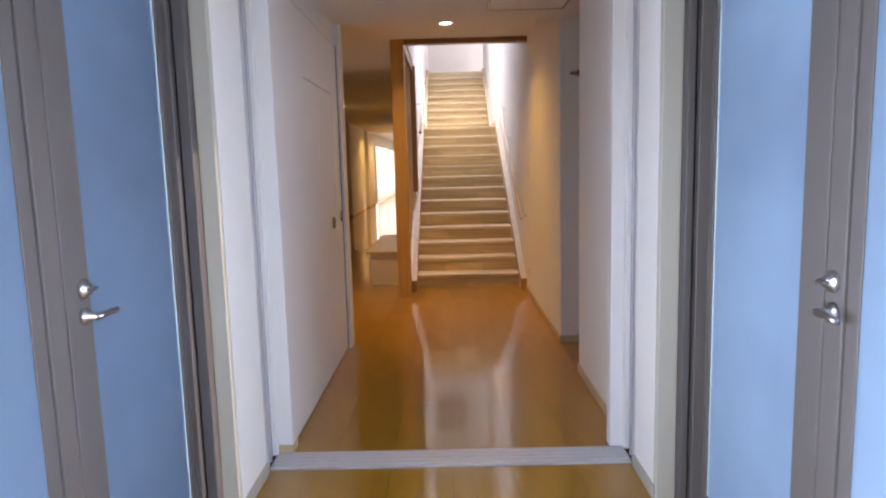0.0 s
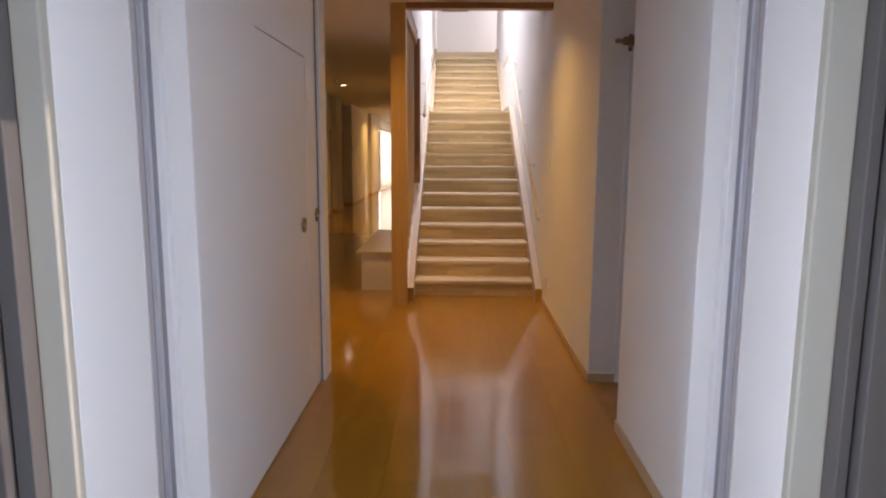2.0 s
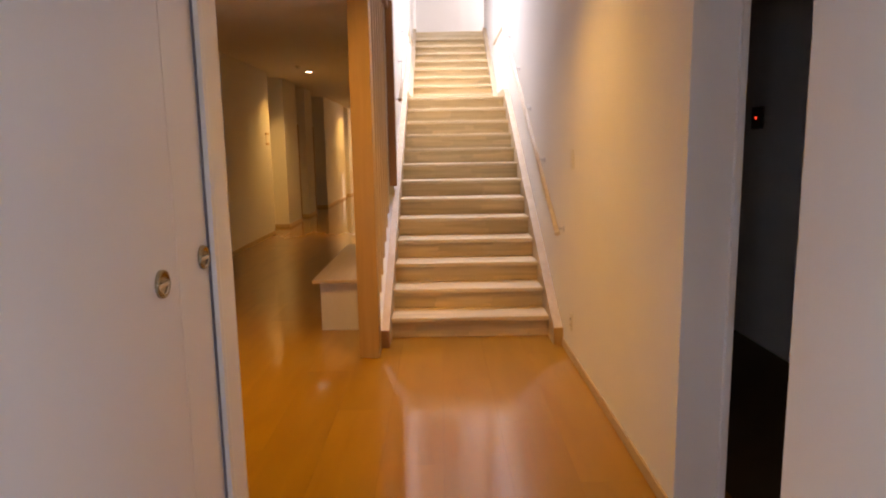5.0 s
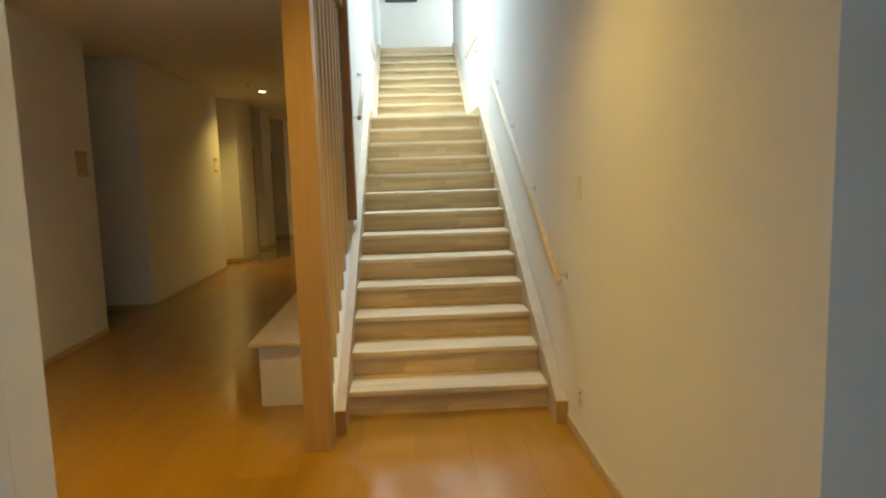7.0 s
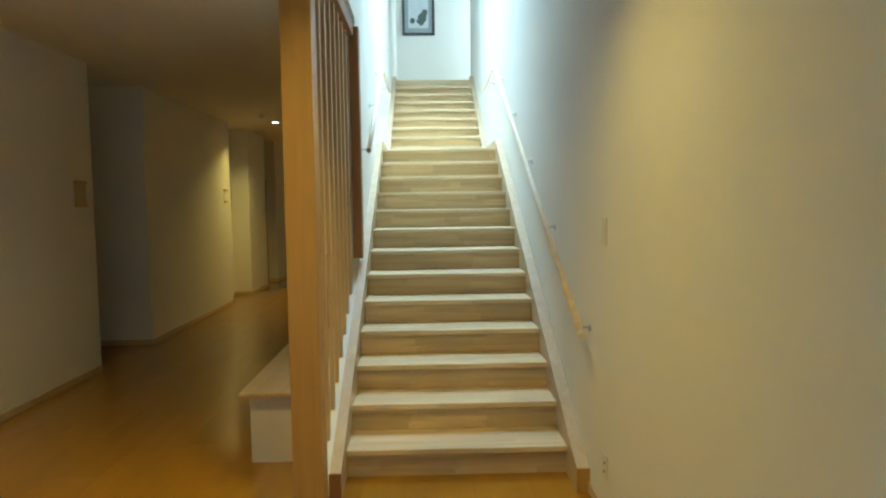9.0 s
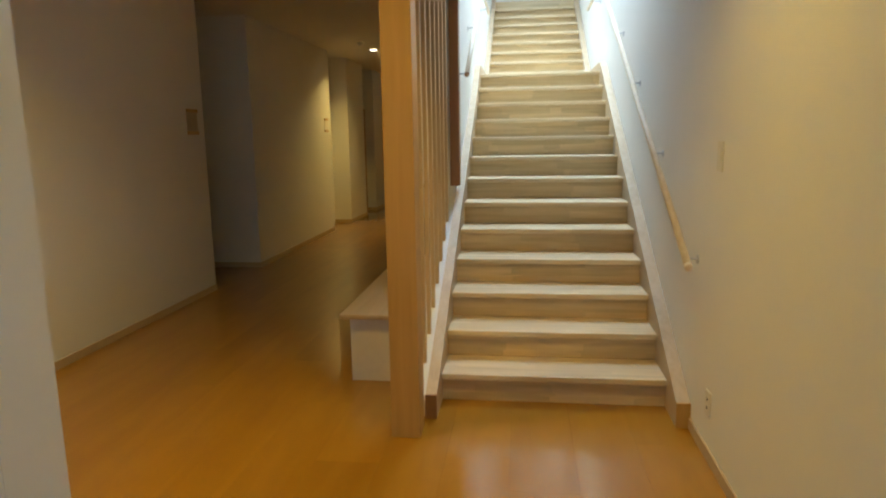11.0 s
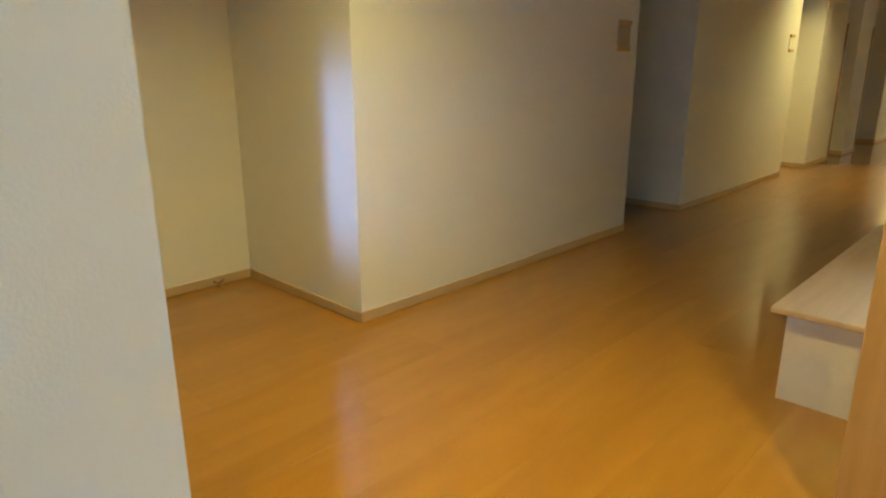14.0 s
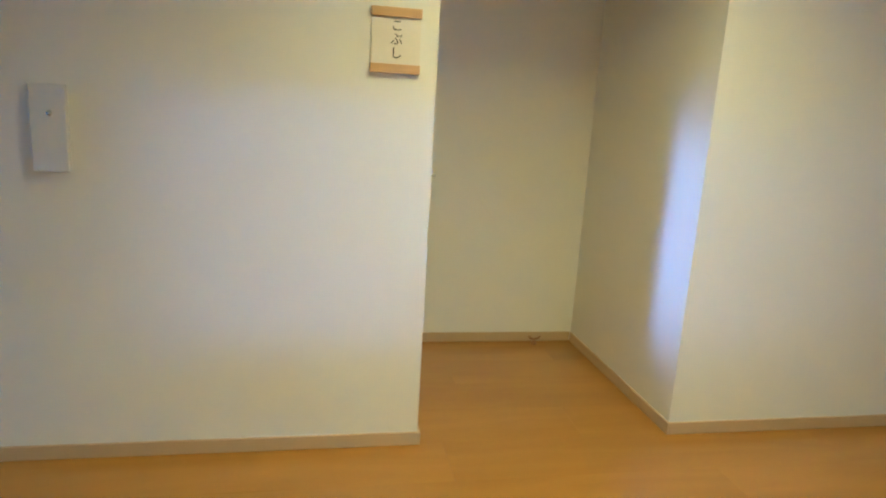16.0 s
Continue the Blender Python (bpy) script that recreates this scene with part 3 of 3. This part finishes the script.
structure("trim", box(-0.90, 5.1505, 0, -0.7788, 5.1868, 2.45), M_STEEL, "white steel door frame", "frame")
structure("trim", box(-0.90, 3.27, 2.425, -0.800, 5.15, 2.455, 0.003), M_STEEL, "white steel head of the fire door frame", "frame")

# ---- dark doorway of the side passage ----
bm = box(1.13, 5.165, 0, 1.158, 5.31, 2.09, 0.003)
add_box(bm, 2.02, 5.155, 0, 2.06, 5.31, 2.09, 0.003)
add_box(bm, 1.158, 5.155, 2.05, 2.02, 5.31, 2.09, 0.003)
structure("door_frame", bm, M_STEEL, "white painted frame of the dark doorway", "frame")
rodt = thing("curtain_rod", "dark brown wooden curtain rod over the doorway", "curtain rod", (1.6, 5.12, 2.17), [
    ("rod", rod((1.03, 5.11, 2.168), (2.2, 5.11, 2.168), 0.013), M_BROWN, "", True),
    ("finial", lathe([(0.013, -0.012), (0.024, -0.006), (0.026, 0.012), (0.020, 0.030), (0.012, 0.036)], (1.085, 5.11, 2.168), (1, 0, 0)), M_BROWN, "", True),
    ("bracket", add_box(box(1.125, 5.10, 2.14, 1.15, 5.18, 2.20, 0.003), 1.125, 5.172, 2.12, 1.15, 5.18, 2.22), M_BROWN),
    ("bracket", add_box(box(2.08, 5.10, 2.14, 2.105, 5.18, 2.20, 0.003), 2.08, 5.172, 2.12, 2.105, 5.18, 2.22), M_BROWN)])

# ---- handrails ----
def rail_z(y):
    return 0.865 + (y - 7.39) * (3.01 - 0.865) / (11.33 - 7.39)


def handrail(x, wall_x, y0, label):
    at = (x, y0, rail_z(y0))
    pts = [(x, y0, rail_z(y0)), (x, 9.0 if y0 < 9 else 10.2, rail_z(9.0 if y0 < 9 else 10.2)), (x, 11.24, rail_z(11.24)), (x, 11.33, 3.0), (x, 11.42, 3.012), (x, 12.75, 3.012)]
    ob = empty("handrail", label, "handrail", "stair handrails", at=at)
    put("bar", tube(pts, 0.0175, 16), M_RAIL, ob, at, smooth=True)
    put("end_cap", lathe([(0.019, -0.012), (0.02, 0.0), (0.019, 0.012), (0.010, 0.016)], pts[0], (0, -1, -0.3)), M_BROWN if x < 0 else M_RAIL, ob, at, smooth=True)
    y = y0 + 0.12
    while y < 12.7:
        z = rail_z(y) if y < 11.3 else 3.012
        sx = 1 if wall_x > x else -1
        b = tube([(x, y, z - 0.014), (x + sx * 0.015, y, z - 0.045), (wall_x, y, z - 0.05)], 0.006, 8)
        put("bracket", b, M_ALU, ob, at, smooth=True)
        put("rosette", lathe([(0.024, 0), (0.022, 0.006), (0.0, 0.007)], (wall_x, y, z - 0.05), (-sx, 0, 0), 18), M_ALU, ob, at, smooth=True)
        y += 0.9
    return ob


handrail(0.886, XR, 7.39, "pale round wooden handrail on the stair wall")
handrail(-0.335, -0.41, 9.42, "pale round wooden handrail on the stair wall")

# ---- plates, signs, small fixtures ----
def plate(name, label, x, y0, z0, y1, z1, sx, t=0.008, rocker=True):
    ob = thing(name, label, "switch" if rocker else "socket", (x, (y0 + y1) / 2, z0), [
        ("cover", box(min(x, x + sx * t), y0, z0, max(x, x + sx * t), y1, z1, 0.002), M_PLASTIC)])
    cy, cz = (y0 + y1) / 2, (z0 + z1) / 2
    if rocker:
        put("rocker", box(min(x + sx * t, x + sx * (t + 0.004)), y0 + 0.012, cz - 0.03, max(x + sx * t, x + sx * (t + 0.004)), y1 - 0.012, cz + 0.03, 0.0015), M_PLASTIC, ob, (x, cy, z0))
    else:
        for dz in (-0.02, 0.02):
            put("slot", box(min(x + sx * t, x + sx * (t + 0.001)), cy - 0.008, cz + dz - 0.006, max(x + sx * t, x + sx * (t + 0.001)), cy + 0.008, cz + dz + 0.006), M_BLACK, ob, (x, cy, z0))
    return ob


plate("light_switch", "ivory plastic wall switch beside the stairs", XR, 7.19, 1.325, 7.26, 1.455, -1)
plate("wall_socket", "ivory plastic wall socket above the baseboard", XR, 7.165, 0.20, 7.235, 0.32, -1, rocker=False)
plate("light_switch", "white plastic plate on the far hall wall", XF, 20.02, 1.56, 20.14, 1.76, 1)
plate("light_switch", "white plastic plate on the far hall wall", XF, 24.4, 1.56, 24.52, 1.76, 1)


def text_mesh(word, size):
    cu = bpy.data.curves.new("writing", "FONT")
    cu.body, cu.size, cu.extrude, cu.align_x, cu.align_y = word, size, 0.0006, "CENTER", "CENTER"
    ob = bpy.data.objects.new("writing", cu)
    scene.collection.objects.link(ob)
    bpy.context.view_layer.update()
    me = bpy.data.meshes.new_from_object(ob.evaluated_get(bpy.context.evaluated_depsgraph_get()))
    bm = bmesh.new()
    bm.from_mesh(me)
    bpy.data.objects.remove(ob)
    bpy.data.curves.remove(cu)
    bpy.data.meshes.remove(me)
    return bm


def name_sign(y0, z0, y1, z1, label, word="", paper=M_PAPER):
    x = XL
    at = (x, (y0 + y1) / 2, z0)
    ob = thing("name_sign", label, "sign", at, [
        ("backing", box(x, y0 + 0.002, z0 + 0.01, x + 0.008, y1 - 0.002, z1 - 0.01), paper, "paper panel"),
        ("bar", box(x, y0, z1 - 0.034, x + 0.018, y1, z1, 0.002), M_BAR, "natural wooden bar"),
        ("bar", box(x, y0, z0, x + 0.018, y1, z0 + 0.034, 0.002), M_BAR, "natural wooden bar")], "room name signs")
    for k, ch in enumerate(word):
        bm = text_mesh(ch, 0.047)
        m = Matrix.Translation((x + 0.0088, (y0 + y1) / 2 + 0.002, z1 - 0.066 - 0.05 * k)) @ Matrix(((0, 0, 1, 0), (1, 0, 0, 0), (0, 1, 0, 0), (0, 0, 0, 1)))
        bmesh.ops.transform(bm, matrix=m, verts=bm.verts)
        put("letter", bm, M_INK, ob, at)
    return ob


name_sign(5.832, 1.560, 6.022, 1.798, "small hanging name sign with handwriting and wooden bars", "\u3053\u3076\u3057")
name_sign(9.985, 1.55, 10.175, 1.786, "small tan hanging name sign with wooden bars by the passage", paper=material("tan_paper", (0.50, 0.42, 0.31), 0.8, vary=0.06, scale=20))
name_sign(14.20, 1.60, 14.36, 1.81, "small hanging name sign with wooden bars near the hall recess")
thing("wall_box", "light grey plastic box with a small key lock", "control box", (XL, 4.735, 1.14), [
    ("casing", box(XL, 4.655, 1.14, XL + 0.03, 4.775, 1.446, 0.004), M_GREY),
    ("lock", lathe([(0.010, 0), (0.010, 0.004), (0.004, 0.006)], (XL + 0.03, 4.722, 1.345), (1, 0, 0), 16), M_CHROME)])
thing("door_stop", "small dark metal door stop on the alcove floor", "door stop", (-4.17, 7.02, 0), [
    ("base", lathe([(0.018, 0), (0.018, 0.006), (0.010, 0.010), (0.009, 0.03), (0.0, 0.031)], (-4.17, 7.02, 0.0), (0, 0, 1), 18), M_BROWN, "", True),
    ("hook", tube([(-4.17, 7.02, 0.03), (-4.17, 7.045, 0.036), (-4.17, 7.06, 0.05)], 0.006, 8), M_BROWN, "", True),
    ("hook", tube([(-4.17, 7.02, 0.03), (-4.17, 6.995, 0.036), (-4.17, 6.985, 0.05)], 0.006, 8), M_BROWN, "", True)])
thing("latch_knob", "small metal latch knob on the alcove corner", "latch", (XL - 0.04, 6.09, 1.17), [
    ("stem", rod((XL - 0.04, 6.09, 1.172), (XL - 0.04, 6.108, 1.172), 0.005), M_ALU),
    ("tip", lathe([(0.005, 0), (0.009, 0.004), (0.007, 0.010), (0.0, 0.011)], (XL - 0.04, 6.106, 1.172), (0, 1, 0), 14), M_ALU, "", True)])
thing("smoke_detector", "small round smoke detector on the hall ceiling", "smoke detector", (-2.26, 13.78, H2), [
    ("base", lathe([(0.055, 0), (0.055, 0.012), (0.05, 0.016), (0.0, 0.016)], (-2.26, 13.78, H2), (0, 0, -1)), M_PLASTIC, "", True),
    ("dome", lathe([(0.034, 0.016), (0.030, 0.034), (0.016, 0.042), (0.0, 0.043)], (-2.26, 13.78, H2), (0, 0, -1)), M_GREY, "", True)])
# picture on the wall above the stairs
PX0, PX1, PZ0, PZ1, PY = -0.29, 0.34, 4.82, 5.75, 17.0
bm = box(PX0, PY - 0.03, PZ0, PX0 + 0.05, PY, PZ1, 0.004)
add_box(bm, PX1 - 0.05, PY - 0.03, PZ0, PX1, PY, PZ1, 0.004)
add_box(bm, PX0 + 0.05, PY - 0.03, PZ0, PX1 - 0.05, PY, PZ0 + 0.05, 0.004)
add_box(bm, PX0 + 0.05, PY - 0.03, PZ1 - 0.05, PX1 - 0.05, PY, PZ1, 0.004)
pic = thing("framed_picture", "framed landscape picture with a dark frame and grey mount", "picture", (0.02, PY, PZ0), [
    ("frame", bm, material("charcoal_frame", (0.06, 0.06, 0.065), 0.4), "dark wooden picture frame"),
    ("mount", box(PX0 + 0.05, PY - 0.012, PZ0 + 0.05, PX1 - 0.05, PY - 0.002, PZ1 - 0.05), material("grey_mount", (0.34, 0.38, 0.42), 0.8)),
    ("print", box(PX0 + 0.12, PY - 0.016, PZ0 + 0.14, PX1 - 0.12, PY - 0.012, PZ1 - 0.14), material("snowy_print", (0.62, 0.66, 0.70), 0.7, vary=0.25, scale=9))])
for cx, cz, r in ((-0.09, 5.10, 0.05), (0.10, 5.15, 0.09), (0.15, 5.25, 0.06), (0.02, 5.09, 0.035), (0.08, 5.07, 0.06)):
    bm = bmesh.new()
    bmesh.ops.create_icosphere(bm, subdivisions=2, radius=r, matrix=Matrix.Translation((cx, PY - 0.0165, cz)) @ Matrix.Diagonal((1, 0.01, 1.1, 1)))
    put("tree_patch", bm, material("dark_print_ink", (0.09, 0.12, 0.12), 0.7), pic, (0.02, PY, PZ0))

thing("control_panel", "small dark control panel with a red indicator light", "control panel", (2.4, 7.6, 1.6), [
    ("casing", box(2.375, 7.53, 1.58, 2.4, 7.67, 1.74, 0.004), M_BLACK),
    ("indicator", lathe([(0.006, 0), (0.006, 0.004), (0.0, 0.005)], (2.375, 7.6, 1.66), (-1, 0, 0), 12), glowing("red_indicator", (1.0, 0.05, 0.02), 4))])

# dark door leaves in the far recesses, curtains at the far window
for y, h in ((16.66, 2.05), (18.31, 2.05)):
    thing("door", "brown wooden door leaf in a hall recess", "door", (XL - 0.1, y, 0), [
        ("leaf", box(XL - 0.27, y, 0.01, XL + 0.042, y + 0.04, h, 0.003), M_BROWN),
        ("handle", rod((XL - 0.05, y - 0.03, 1.0), (XL - 0.15, y - 0.03, 1.0), 0.009), M_ALU)], "hall doors")
bm = bmesh.new()
n = 260
low = [bm.verts.new((XF + 0.05 + 0.035 * math.sin(i * 0.9) + 0.015 * math.sin(i * 0.37), 26.45 + 9.6 * i / n, 0.02)) for i in range(n + 1)]
top = [bm.verts.new((XF + 0.05 + 0.025 * math.sin(i * 0.9), 26.45 + 9.6 * i / n, 2.4)) for i in range(n + 1)]
for i in range(n):
    bm.faces.new((low[i], low[i + 1], top[i + 1], top[i]))
sheer = bpy.data.materials.new("sheer_curtain")
sheer.use_nodes = True
sn, sl = sheer.node_tree.nodes, sheer.node_tree.links
tl = sn.new("ShaderNodeBsdfTranslucent")
tl.inputs["Color"].default_value = (0.85, 0.82, 0.75, 1)
df = sn.new("ShaderNodeBsdfDiffuse")
df.inputs["Color"].default_value = (0.8, 0.77, 0.7, 1)
mx = sn.new("ShaderNodeMixShader")
sl.new(df.outputs[0], mx.inputs[1])
sl.new(tl.outputs[0], mx.inputs[2])
sl.new(mx.outputs[0], sn["Material Output"].inputs["Surface"])
cur = empty("curtain", "white sheer curtain with soft folds at the far window", "curtain", at=(XF + 0.05, 31, 0))
put("cloth", bm, sheer, cur, (XF + 0.05, 31, 0), smooth=True)
put("rail", rod((XF + 0.05, 26.4, 2.42), (XF + 0.05, 36.2, 2.42), 0.012), M_ALU, cur, (XF + 0.05, 31, 0))

# ---- flooring ----
floor = bpy.data.objects["floor.001"]
entry = bpy.data.objects["floor.002"]
for ci in range(-15, 4):
    x0 = 0.05 + 0.303 * ci
    if x0 > 1.0 or x0 < -4.5:
        continue
    off = (ci * 0.667) % 1.818
    ys = 3.17 - off
    me = None
    while ys < 37.4:
        a, b = max(ys, 3.165), min(ys + 1.818, 37.4)
        ok = b - a > 0.02 and not (x0 < XL - 0.32 and (a > 7.5 or b < 5.9) and not 8.4 < a < 19.0)
        ok = ok and not (x0 > -0.3 and a > 7.9)
        if ok:
            g = 0.0003 if a < 7.0 else 0.0
            part("plank", box(x0 + g, a + g, -0.0119, x0 + 0.303 - g, b - g, 0), M_FLOOR, floor)
        ys += 1.818
for ci in range(-4, 4):
    x0 = 0.05 + 0.303 * ci
    for a, b in ((-1.24, 0.2), (0.2, 1.6), (1.6, 2.984)):
        a2, b2 = (a, b) if ci % 2 else (max(a - 0.7, -1.24), b - 0.7)
        part("plank", box(max(x0, -1.05) + 0.0006, a2 + 0.0006, -0.0119, min(x0 + 0.303, 1.08) - 0.0006, b2 - 0.0006, 0), M_FLOOR, entry)
    if ci % 2 == 0:
        part("plank", box(max(x0, -1.05) + 0.0006, 2.2846, -0.0119, min(x0 + 0.303, 1.08) - 0.0006, 2.9834, 0), M_FLOOR, entry)
